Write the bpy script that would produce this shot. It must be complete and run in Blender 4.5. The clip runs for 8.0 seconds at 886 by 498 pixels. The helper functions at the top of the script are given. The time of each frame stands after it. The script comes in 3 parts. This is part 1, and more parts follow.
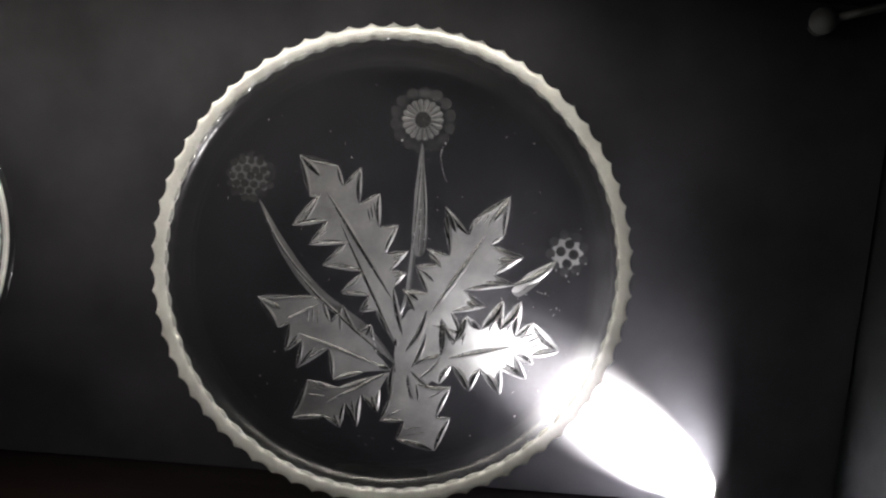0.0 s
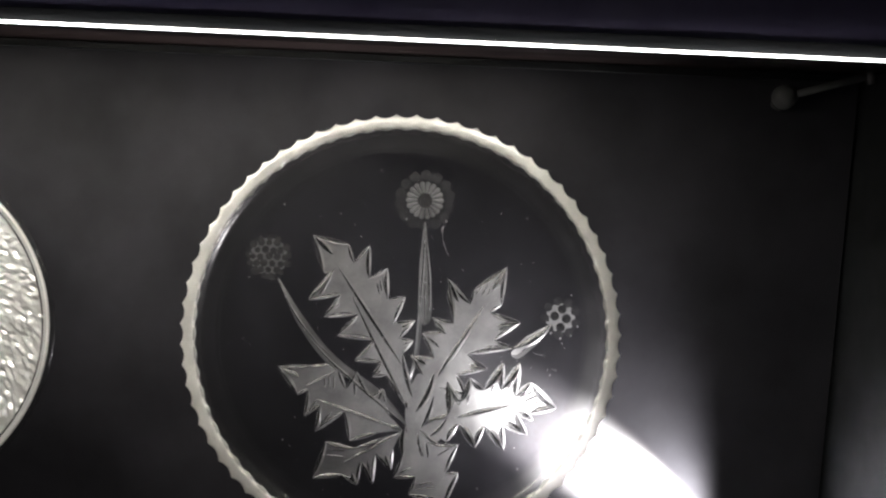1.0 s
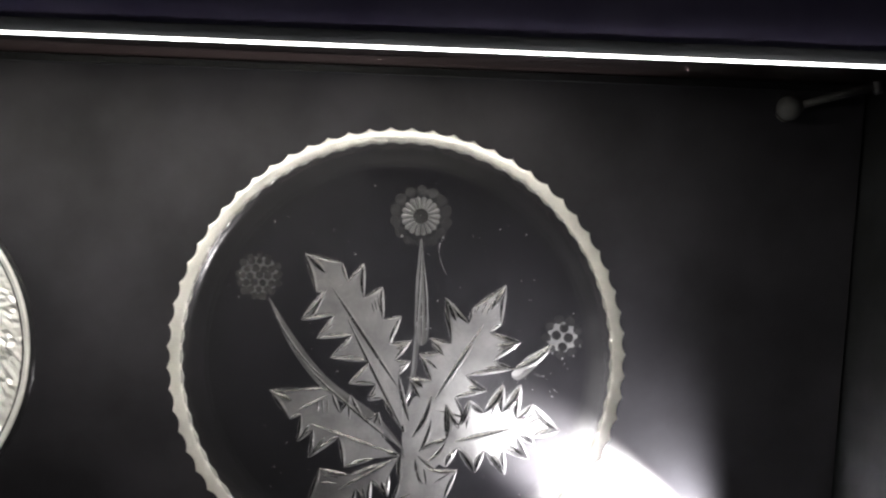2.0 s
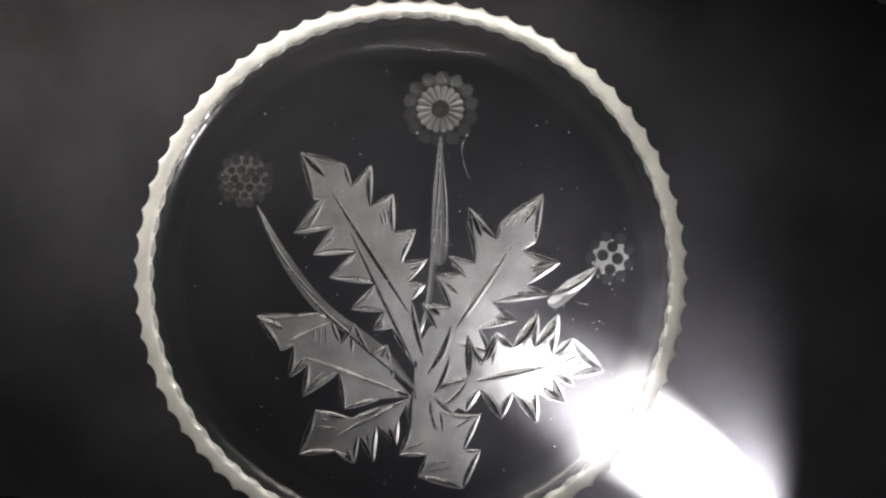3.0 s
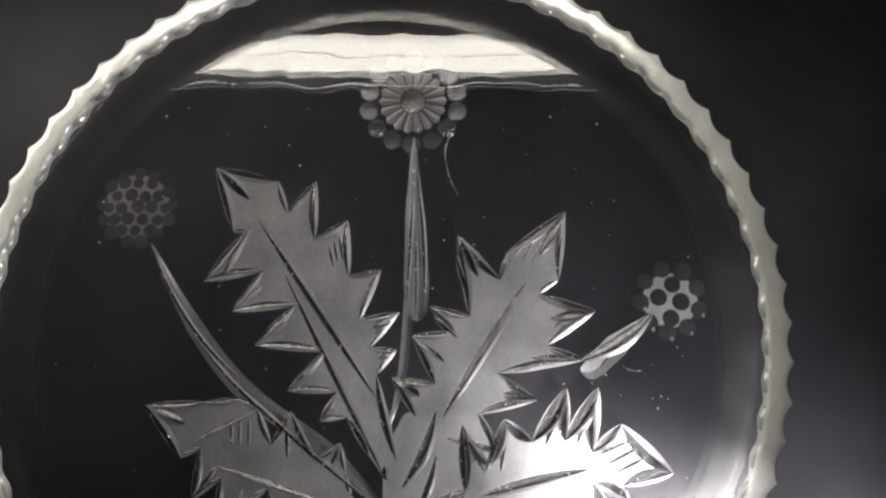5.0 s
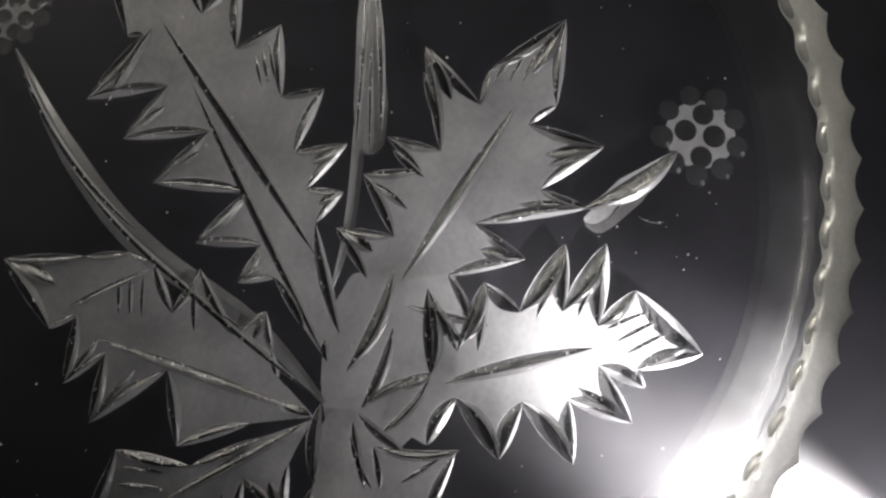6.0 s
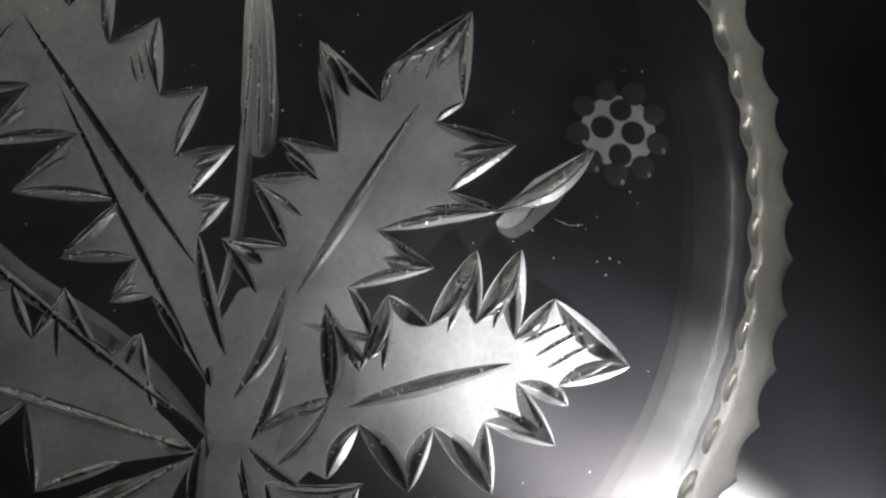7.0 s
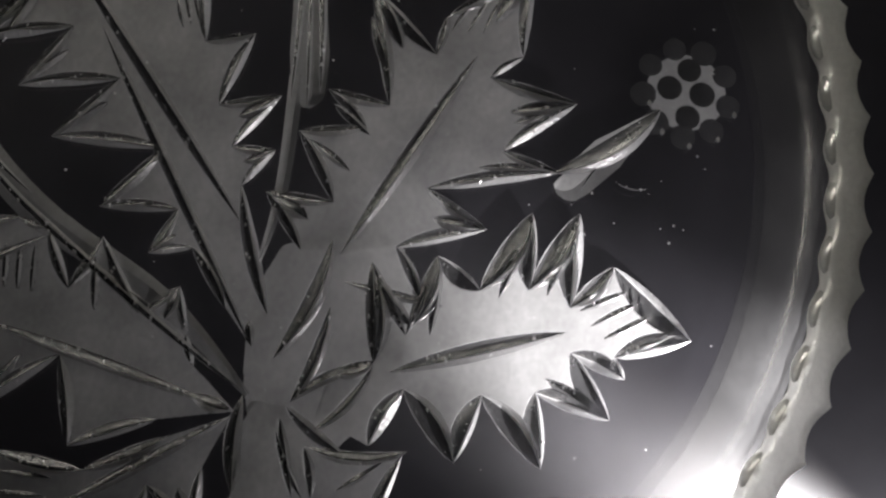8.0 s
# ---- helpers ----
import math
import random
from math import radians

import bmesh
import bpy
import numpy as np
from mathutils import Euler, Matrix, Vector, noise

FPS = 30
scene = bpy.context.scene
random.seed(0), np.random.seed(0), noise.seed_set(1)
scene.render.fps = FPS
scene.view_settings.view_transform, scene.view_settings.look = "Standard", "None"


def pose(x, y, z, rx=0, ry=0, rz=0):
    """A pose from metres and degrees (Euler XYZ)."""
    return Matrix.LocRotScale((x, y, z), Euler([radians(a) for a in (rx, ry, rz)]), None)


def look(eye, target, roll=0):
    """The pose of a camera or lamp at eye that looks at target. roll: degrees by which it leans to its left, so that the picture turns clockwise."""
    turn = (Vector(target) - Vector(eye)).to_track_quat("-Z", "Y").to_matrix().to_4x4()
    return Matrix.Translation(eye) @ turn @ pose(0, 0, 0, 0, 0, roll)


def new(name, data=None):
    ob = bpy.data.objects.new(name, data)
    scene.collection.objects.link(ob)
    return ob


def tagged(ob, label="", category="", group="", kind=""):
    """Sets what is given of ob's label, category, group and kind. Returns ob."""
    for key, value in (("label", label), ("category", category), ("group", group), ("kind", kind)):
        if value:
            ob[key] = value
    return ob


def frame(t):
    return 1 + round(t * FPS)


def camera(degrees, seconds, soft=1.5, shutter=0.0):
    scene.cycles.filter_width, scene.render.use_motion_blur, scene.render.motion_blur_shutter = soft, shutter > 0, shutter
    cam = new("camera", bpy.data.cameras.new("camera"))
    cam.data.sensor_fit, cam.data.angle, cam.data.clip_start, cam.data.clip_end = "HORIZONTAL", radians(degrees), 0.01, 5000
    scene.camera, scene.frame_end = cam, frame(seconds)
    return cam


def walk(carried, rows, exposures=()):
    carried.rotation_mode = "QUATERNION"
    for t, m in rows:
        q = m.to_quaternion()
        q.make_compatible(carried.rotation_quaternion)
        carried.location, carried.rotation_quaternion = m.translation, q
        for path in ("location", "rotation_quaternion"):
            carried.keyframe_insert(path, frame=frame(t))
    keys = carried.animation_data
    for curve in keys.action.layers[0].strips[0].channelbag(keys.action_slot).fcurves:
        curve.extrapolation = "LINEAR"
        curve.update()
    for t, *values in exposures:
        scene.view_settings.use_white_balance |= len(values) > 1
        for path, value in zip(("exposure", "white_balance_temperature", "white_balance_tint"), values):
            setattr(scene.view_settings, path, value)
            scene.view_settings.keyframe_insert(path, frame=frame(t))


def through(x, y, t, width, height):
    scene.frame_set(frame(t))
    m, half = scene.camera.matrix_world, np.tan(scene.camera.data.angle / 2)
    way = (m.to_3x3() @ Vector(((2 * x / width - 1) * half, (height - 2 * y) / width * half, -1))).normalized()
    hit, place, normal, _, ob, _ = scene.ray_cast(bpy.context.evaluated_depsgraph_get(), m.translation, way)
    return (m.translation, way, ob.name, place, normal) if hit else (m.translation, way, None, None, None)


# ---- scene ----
cam = camera(52.0, 8.0, soft=2.4)
PATH = [
    (0, pose(0.0325, -0.5137, 0.2378, 80.66, -4.26, 1.06)),
    (0.5, pose(0.0343, -0.5330, 0.2511, 81.63, -3.05, 2.06)),
    (1, pose(0.0238, -0.5617, 0.2662, 83.01, -2.54, 0.23)),
    (1.2, pose(0.0238, -0.5721, 0.2691, 83.83, -2.37, 0.18)),
    (2.5, pose(0.0195, -0.4962, 0.2483, 84.08, -2.13, -0.51)),
    (3, pose(0.0278, -0.4469, 0.2193, 81.94, -2.66, 1.77)),
    (3.5, pose(0.0322, -0.4147, 0.1967, 85.92, -0.93, 0.38)),
    (4, pose(0.0293, -0.3715, 0.1776, 83.75, 0.29, 1.28)),
    (4.2, pose(0.0396, -0.3576, 0.1783, 85.57, 1.31, 1.66)),
    (5.3, pose(0.0383, -0.2712, 0.1317, 93.82, -1.58, 2.59)),
    (5.5, pose(0.0350, -0.2507, 0.1190, 92.44, -1.42, 1.90)),
    (6, pose(0.0340, -0.2219, 0.1144, 91.37, -1.78, -0.31)),
    (6.5, pose(0.0397, -0.2067, 0.1127, 93.35, -1.97, -6.51)),
    (7, pose(0.0429, -0.1991, 0.1046, 94.79, -0.20, -4.30)),
    (7.5, pose(0.0413, -0.1902, 0.0980, 95.05, -0.30, -3.26)),
    (8, pose(0.0394, -0.1877, 0.0989, 94.06, -2.25, -2.34)),
]
# the camera's own exposure falls as it closes in
walk(cam, PATH, exposures=[(0, 0.0), (1, 0.15), (2.5, 0.5), (3.5, 0.15), (4.2, -0.05), (5.5, -0.4), (6.5, -0.95), (8, -1.4)])
LEAN = -8.0      # the plate leans back against its stand
FLOOR = -0.028
BACK = 0.090
SIDE = 0.313
ROOF = 0.322

# ---- world and lamps ----
world = bpy.data.worlds.new("dim_room")
scene.world = world
world.use_nodes = True
world.node_tree.nodes["Background"].inputs["Color"].default_value = (0.9, 0.92, 1.0, 1)
world.node_tree.nodes["Background"].inputs["Strength"].default_value = 0.01
LED_POWER = 18.5


def spot(name, place, power, color, spread, size):
    """A spot lamp with a soft edge; spread in degrees, size in metres."""
    data = bpy.data.lights.new(name, "SPOT")
    data.energy, data.color = power, color
    data.spot_size, data.spot_blend, data.shadow_soft_size = radians(spread), 1.0, size
    ob = new(name, data)
    ob.matrix_world = place
    return ob


# the small stalk lamp beside the plate: a narrow hot core, a wide soft spill and added fills
HEAD = Vector((0.2310, 0.0770, -0.0250))
CORE = Vector((-0.790, 0.460, 0.500)).normalized()
FLOOD = Vector((0.060, 0.010, 0.124))
HOT = Vector((0.104, -0.006, 0.078))
FRONT_OF = HEAD + Vector((0.004, -0.015, -0.001))
spot("lamp_core", look(HEAD, HEAD + CORE), 1200.0, (1.0, 0.970, 0.92), 48, 0.009)
# added fills that stand in for light carried inside the plate to the leaves
spot("fill_flood", look(FRONT_OF, FLOOD), 9.5, (1.0, 0.965, 0.985), 50, 0.003)
spot("fill_hot", look(FRONT_OF, HOT), 105.0, (1.0, 0.965, 0.985), 26, 0.003)
spot("lamp_spill", look(FRONT_OF, HEAD + Vector((-0.80, 0.22, 0.56))), 4.3, (1.0, 0.965, 1.0), 104, 0.010)


# ---- materials ----
def material(name):
    m = bpy.data.materials.new(name)
    m.use_nodes = True
    m.node_tree.nodes.clear()
    return m, m.node_tree.nodes, m.node_tree.links


def node(nodes, kind, **values):
    n = nodes.new(kind)
    for key, value in values.items():
        n.inputs[key.replace("_", " ")].default_value = value
    return n


def noise_ramp(nodes, links, scale, lo, hi, detail=4.0, stretch=(1, 1, 1), coords="Object"):
    """A grey value between lo and hi, from noise of that many waves a metre."""
    tc = nodes.new("ShaderNodeTexCoord")
    mp = nodes.new("ShaderNodeMapping")
    mp.inputs["Scale"].default_value = stretch
    nz = node(nodes, "ShaderNodeTexNoise", Scale=scale, Detail=detail)
    mr = node(nodes, "ShaderNodeMapRange")
    mr.inputs["From Min"].default_value, mr.inputs["From Max"].default_value = 0.32, 0.68
    mr.inputs["To Min"].default_value, mr.inputs["To Max"].default_value = lo, hi
    links.new(tc.outputs[coords], mp.inputs["Vector"])
    links.new(mp.outputs["Vector"], nz.inputs["Vector"])
    links.new(nz.outputs["Fac"], mr.inputs["Value"])
    return mr.outputs["Result"], nz.outputs["Fac"]


def surface(name, dark, light, scale, rough=(0.4, 0.6), metal=0.0, bump=0.1, fine=400.0, stretch=(1, 1, 1)):
    """An opaque surface: two tones in soft patches, uneven gloss and a fine grain."""
    m, nodes, links = material(name)
    out = nodes.new("ShaderNodeOutputMaterial")
    b = node(nodes, "ShaderNodeBsdfPrincipled", Metallic=metal)
    fac, _ = noise_ramp(nodes, links, scale, 0.0, 1.0, 6.0, stretch)
    mix = nodes.new("ShaderNodeMix")
    mix.data_type = "RGBA"
    mix.inputs["A"].default_value, mix.inputs["B"].default_value = (*dark, 1), (*light, 1)
    links.new(fac, mix.inputs["Factor"])
    links.new(mix.outputs["Result"], b.inputs["Base Color"])
    r, _ = noise_ramp(nodes, links, scale * 2.3, rough[0], rough[1], 5.0, stretch)
    links.new(r, b.inputs["Roughness"])
    _, g = noise_ramp(nodes, links, fine, 0, 1, 3.0, stretch)
    bp = node(nodes, "ShaderNodeBump", Strength=bump, Distance=0.0004)
    links.new(g, bp.inputs["Height"])
    links.new(bp.outputs["Normal"], b.inputs["Normal"])
    links.new(b.outputs["BSDF"], out.inputs["Surface"])
    return m


def clear_glass(name, tint=0.93, rough=0.02, wobble=0.0, scale=60.0, ior=1.5, haze=0.0):
    """Polished glass: it lets the light straight through and mirrors by Fresnel; haze: share of fine smears that scatter light."""
    m, nodes, links = material(name)
    out = nodes.new("ShaderNodeOutputMaterial")
    tr = node(nodes, "ShaderNodeBsdfTransparent", Color=(tint, tint, tint, 1))
    gl = node(nodes, "ShaderNodeBsdfGlossy", Color=(1, 1, 1, 1), Roughness=rough)
    # gloss by Schlick's rule, alike from both sides of the sheet
    lw = node(nodes, "ShaderNodeLayerWeight", Blend=0.5)
    pw = nodes.new("ShaderNodeMath")
    pw.operation = "POWER"
    pw.inputs[1].default_value = 5.0
    links.new(lw.outputs["Facing"], pw.inputs[0])
    fr = node(nodes, "ShaderNodeMapRange")
    base = ((ior - 1) / (ior + 1)) ** 2
    fr.inputs["To Min"].default_value, fr.inputs["To Max"].default_value = base, 1.0
    links.new(pw.outputs["Value"], fr.inputs["Value"])
    mix = nodes.new("ShaderNodeMixShader")
    if wobble:
        _, g = noise_ramp(nodes, links, scale, 0, 1, 2.0)
        bp = node(nodes, "ShaderNodeBump", Strength=wobble, Distance=0.001)
        links.new(g, bp.inputs["Height"])
        links.new(bp.outputs["Normal"], gl.inputs["Normal"])
    links.new(fr.outputs["Result"], mix.inputs["Fac"])
    smear = node(nodes, "ShaderNodeMixShader")
    film = node(nodes, "ShaderNodeBsdfTranslucent", Color=(0.90, 0.88, 1.0, 1))
    amount, _ = noise_ramp(nodes, links, 26.0, haze * 0.5, haze * 1.5, 5.0, (1.0, 1.0, 0.4))
    links.new(amount, smear.inputs["Fac"])
    links.new(tr.outputs["BSDF"], smear.inputs[1])
    links.new(film.outputs["BSDF"], smear.inputs[2])
    links.new(smear.outputs["Shader"], mix.inputs[1])
    links.new(gl.outputs["BSDF"], mix.inputs[2])
    links.new(mix.outputs["Shader"], out.inputs["Surface"])
    return m


def cut_glass(name, white, see, shine, through, rough=0.25, grain=900.0, bump=0.3, tone=(1.0, 1.0, 1.0), vary=0.25, clear=1.0):
    """Ground or cut glass: shares of white scatter, of light let straight through, of shine and of glow from behind."""
    m, nodes, links = material(name)
    out = nodes.new("ShaderNodeOutputMaterial")
    _, g = noise_ramp(nodes, links, grain, 0, 1, 3.0)
    bp = node(nodes, "ShaderNodeBump", Strength=bump, Distance=0.0003)
    links.new(g, bp.inputs["Height"])
    broad, _ = noise_ramp(nodes, links, 55.0, 1.0 - vary, 1.0, 6.0)
    fine, _ = noise_ramp(nodes, links, 900.0, 1.0 - vary * 0.4, 1.0, 5.0, (1.0, 1.0, 0.8))
    both = nodes.new("ShaderNodeMath")
    both.operation = "MULTIPLY"
    links.new(broad, both.inputs[0])
    links.new(fine, both.inputs[1])
    fac = both.outputs["Value"]
    col = nodes.new("ShaderNodeMix")
    col.data_type = "RGBA"
    col.inputs["A"].default_value, col.inputs["B"].default_value = (0, 0, 0, 1), (*tone, 1)
    links.new(fac, col.inputs["Factor"])
    parts = []
    for kind, share in (("ShaderNodeBsdfDiffuse", white), ("ShaderNodeBsdfTranslucent", through), ("ShaderNodeBsdfGlossy", shine), ("ShaderNodeBsdfTransparent", see)):
        n = nodes.new(kind)
        if kind == "ShaderNodeBsdfGlossy":
            n.inputs["Roughness"].default_value = rough
        if kind == "ShaderNodeBsdfTransparent":
            n.inputs["Color"].default_value = (clear, clear, clear, 1)
        else:
            links.new(bp.outputs["Normal"], n.inputs["Normal"])
            links.new(col.outputs["Result"], n.inputs["Color"])
        parts.append((n.outputs["BSDF"], share))
    have, total = parts[0]
    for shader, share in parts[1:]:
        total += share
        mix = node(nodes, "ShaderNodeMixShader", Fac=share / total)
        links.new(have, mix.inputs[1])
        links.new(shader, mix.inputs[2])
        have = mix.outputs["Shader"]
    links.new(have, out.inputs["Surface"])
    return m


def glow(name, color, power):
    m, nodes, links = material(name)
    out = nodes.new("ShaderNodeOutputMaterial")
    e = node(nodes, "ShaderNodeEmission", Color=(*color, 1), Strength=power)
    links.new(e.outputs["Emission"], out.inputs["Surface"])
    return m


BOARD = surface("charcoal_board", (0.0180, 0.0175, 0.0220), (0.052, 0.0505, 0.061), 11.0, (0.5, 0.7), bump=0.15)
SIDEBOARD = surface("black_board", (0.012, 0.013, 0.014), (0.022, 0.023, 0.025), 9.0, (0.4, 0.6))
WOOD = surface("brown_wood", (0.013, 0.008, 0.007), (0.028, 0.016, 0.014), 14.0, (0.35, 0.55), bump=0.3, stretch=(0.15, 1, 1))
MAHOGANY = surface("red_wood", (0.005, 0.0025, 0.0025), (0.011, 0.0045, 0.004), 14.0, (0.3, 0.5), bump=0.3, stretch=(0.15, 1, 1))
VIOLET = surface("violet_lacquer", (0.10, 0.085, 0.16), (0.16, 0.14, 0.23), 20.0, (0.3, 0.5))
ROOM = surface("room_paint", (0.03, 0.03, 0.032), (0.05, 0.05, 0.052), 2.0, (0.7, 0.9))
BLACK = surface("black_block", (0.01, 0.01, 0.011), (0.02, 0.02, 0.021), 30.0, (0.5, 0.7))
CARD = surface("white_card", (0.7, 0.7, 0.68), (0.8, 0.8, 0.78), 80.0, (0.7, 0.9))
LED = glow("led_diffuser", (1.0, 0.95, 0.84), LED_POWER)
TUBE = glow("led_tube", (1.0, 0.98, 0.97), 10.0)
LENS = glow("lamp_lens", (1.0, 0.95, 0.86), 20.0)
CLEAR = clear_glass("polished_glass", 0.72, 0.012, 0.22, 38.0, haze=0.008)
RIM = cut_glass("pressed_rim", 1.9, 0.14, 0.95, 0.07, rough=0.28, grain=420.0, bump=0.8, tone=(1.0, 1.0, 0.97), vary=0.20)
FROST = cut_glass("ground_glass", 0.08, 0.18, 0.10, 0.44, rough=0.5, grain=2500.0, bump=0.25, tone=(0.96, 0.96, 0.95), vary=0.36)
# shading in the tone: dark glass away from the lamp, bright glass towards it
SHADED_FACET = cut_glass("shaded_facet", 0.03, 0.60, 0.28, 0.07, rough=0.10, grain=1300.0, bump=0.5, tone=(0.62, 0.62, 0.63), vary=0.3, clear=0.18)
LIT_FACET = cut_glass("lit_facet", 1.0, 0.02, 0.40, 0.95, rough=0.25, grain=1100.0, bump=0.9, tone=(1.0, 1.0, 1.0), vary=0.3)
PRESSED = cut_glass("pressed_glass", 1.6, 0.02, 0.45, 0.20, rough=0.2, grain=300.0, tone=(1.0, 1.0, 1.0), vary=0.15)
WALL = cut_glass("glass_wall", 0.002, 0.93, 0.045, 0.013, rough=0.2, grain=160.0, bump=0.5, vary=0.5, clear=0.80)
DIMPLE = cut_glass("polished_dimple", 0.15, 0.66, 0.30, 0.02, rough=0.15, grain=900.0, bump=0.3, tone=(0.4, 0.4, 0.4))
# near-white, so that small pieces read as glints: the sparkle is in the colour
GLINT_WHITE = cut_glass("glint_white", 2.6, 0.02, 0.6, 0.5, rough=0.3, grain=900.0, bump=0.2)
PETAL = cut_glass("polished_petal", 0.05, 0.80, 0.12, 0.04, rough=0.2, grain=900.0, bump=0.3, tone=(0.8, 0.8, 0.82), clear=0.7)
BACKING = cut_glass("clear_rim_back", 0.01, 0.80, 0.10, 0.03, rough=0.2, grain=420.0, bump=0.5, clear=0.5)
BEAD = cut_glass("bead_glass", 0.50, 0.20, 0.45, 0.15, rough=0.15, grain=600.0, bump=0.5, tone=(1.0, 1.0, 0.97), vary=0.3)
GREY = surface("grey_plastic", (0.15, 0.15, 0.15), (0.21, 0.21, 0.21), 60.0, (0.5, 0.7))
DUST = cut_glass("dust", 0.9, 0.1, 0.2, 0.3, rough=0.4)


# ---- building helpers ----
def part(name, bm, mat, parent=None, label="", smooth=False):
    me = bpy.data.meshes.new(name)
    bm.normal_update()
    bm.to_mesh(me)
    bm.free()
    me.materials.append(mat)
    if smooth:
        me.shade_smooth()
    ob = new(name, me)
    if parent:
        ob.parent = parent
    if label:
        ob["label"] = label
    return ob


def box(x0, x1, y0, y1, z0, z1, bevel=0.0):
    bm = bmesh.new()
    bmesh.ops.create_cube(bm, size=1)
    for v in bm.verts:
        v.co = ((x0 + x1) / 2 + v.co.x * (x1 - x0), (y0 + y1) / 2 + v.co.y * (y1 - y0), (z0 + z1) / 2 + v.co.z * (z1 - z0))
    if bevel:
        bmesh.ops.bevel(bm, geom=bm.edges[:], offset=bevel, segments=2, affect="EDGES")
    return bm


def rings(bm, loops, closed=False):
    for a, b in zip(loops, loops[1:] + (loops[:1] if closed else [])):
        n = len(a)
        for i in range(n):
            bm.faces.new((a[i], a[(i + 1) % n], b[(i + 1) % n], b[i]))


def lathe(profile, n, outline=None, closed=False):
    """Turns (radius, depth) pairs about the plate's axis; outline(radius, angle) may change a radius."""
    bm = bmesh.new()
    loops = []
    for r, y in profile:
        loop = []
        for i in range(n):
            a = 2 * math.pi * i / n
            q = outline(r, a) if outline else r
            loop.append(bm.verts.new((q * math.sin(a), y, q * math.cos(a))))
        loops.append(loop)
    rings(bm, loops, closed)
    return bm, loops


def tube(a, b, r0, r1, n=16):
    """A round bar from a to b."""
    a, b = Vector(a), Vector(b)
    turn = (b - a).to_track_quat("Z", "Y").to_matrix()
    bm = bmesh.new()
    loops = [[bm.verts.new(p + turn @ Vector((r * math.cos(2 * math.pi * i / n), r * math.sin(2 * math.pi * i / n), 0))) for i in range(n)] for p, r in ((a, r0), (b, r1))]
    rings(bm, loops)
    bm.faces.new(loops[0][::-1])
    bm.faces.new(loops[1])
    return bm


# ---- the display case ----
LEFT = -0.90
FRONT = -0.13
structure = lambda ob, label, category: tagged(ob, label, category, kind="structure")
structure(part("wall_back", box(LEFT, SIDE, BACK, BACK + 0.012, FLOOR, ROOF), BOARD), "matt charcoal back panel of the display case", "panel")
structure(part("wall_side", box(SIDE + 0.002, SIDE + 0.014, FRONT, BACK + 0.012, FLOOR, ROOF), SIDEBOARD), "black side panel of the display case", "panel")
structure(part("wall_end", box(LEFT - 0.014, LEFT - 0.002, FRONT, BACK + 0.012, FLOOR, ROOF), SIDEBOARD), "black end panel of the display case", "panel")
structure(part("floor", box(LEFT - 0.014, SIDE + 0.014, FRONT, BACK + 0.012, FLOOR - 0.02, FLOOR - 0.001), MAHOGANY), "reddish wooden floor of the display case", "floor")
structure(part("ceiling", box(LEFT - 0.014, SIDE + 0.014, -0.098, BACK + 0.012, ROOF + 0.001, ROOF + 0.02), WOOD), "brown wooden top of the display case", "ceiling")
structure(part("trim", box(LEFT, SIDE, BACK - 0.006, BACK - 0.001, ROOF - 0.005, ROOF), SIDEBOARD), "thin dark trim where back panel meets top", "trim")
structure(part("fascia", box(LEFT - 0.014, SIDE + 0.014, -0.1135, -0.1122, 0.3140, 0.40), VIOLET), "dark violet lacquered front board of the case top", "fascia")
structure(part("plinth", box(LEFT - 0.014, SIDE + 0.014, FRONT, BACK + 0.012, -0.95, FLOOR - 0.022), SIDEBOARD), "black cabinet base under the display case", "plinth")
structure(part("room_floor", box(-2.2, 1.8, -2.6, 0.4, -1.0, -0.951), ROOM), "dark floor of the dim room", "floor")
structure(part("room_wall", box(-2.2, 1.8, 0.40, 0.45, -1.0, 1.5), ROOM), "dark painted wall behind the display case", "wall")

strip = new("light_strip")
strip.location = (0, -0.105, 0.3145)
for y0, y1 in ((-0.0060, 0.0078), (0.0104, 0.0275)):
    part("diffuser", box(-0.42, 0.105, y0, y1, 0.0040, 0.0050), LED, strip, "cream glowing diffuser strip")
part("tube", tube((LEFT, -0.0104, -0.0022), (SIDE - 0.004, -0.0104, -0.0022), 0.00065, 0.00065, 10), TUBE, strip, "thin white light line", smooth=True)
part("lip", box(LEFT, SIDE - 0.002, -0.0090, -0.0070, -0.0030, 0.0052), SIDEBOARD, strip, "dark front lip")
part("housing", box(LEFT, SIDE - 0.002, -0.0068, 0.042, 0.0052, 0.0078), SIDEBOARD, strip, "dark metal housing")
tagged(strip, "long glowing white light strip under the case top", "light strip")


# ---- the stalk lamps ----
def stalk_lamp(head, toward, foot, lit, label, size=0.0085):
    """A ball-shaped head with a lens, on a thin rod."""
    thing = new("stalk_lamp")
    thing.location = foot
    head, toward = Vector(head) - Vector(foot), Vector(toward).normalized()
    bm = bmesh.new()
    bmesh.ops.create_uvsphere(bm, u_segments=24, v_segments=14, radius=size)
    for v in bm.verts:
        v.co = head + v.co
    part("head", bm, GREY, thing, smooth=True)
    part("rod", tube((0, 0, 0), head, 0.0026, 0.0026), GREY, thing, smooth=True)
    part("collar", tube(head * 0.86, head * 0.92, 0.0042, 0.0036), GREY, thing, smooth=True)
    part("base", tube((0, 0, 0), head.normalized() * 0.004, 0.006, 0.006), GREY, thing, smooth=True)
    part("lens", tube(head + toward * size * 0.9, head + toward * size * 1.08, size * 0.6, size * 0.5), LENS if lit else GREY, thing, "glowing lens" if lit else "dark lens")
    return tagged(thing, label, "lamp", group="stalk lamps")


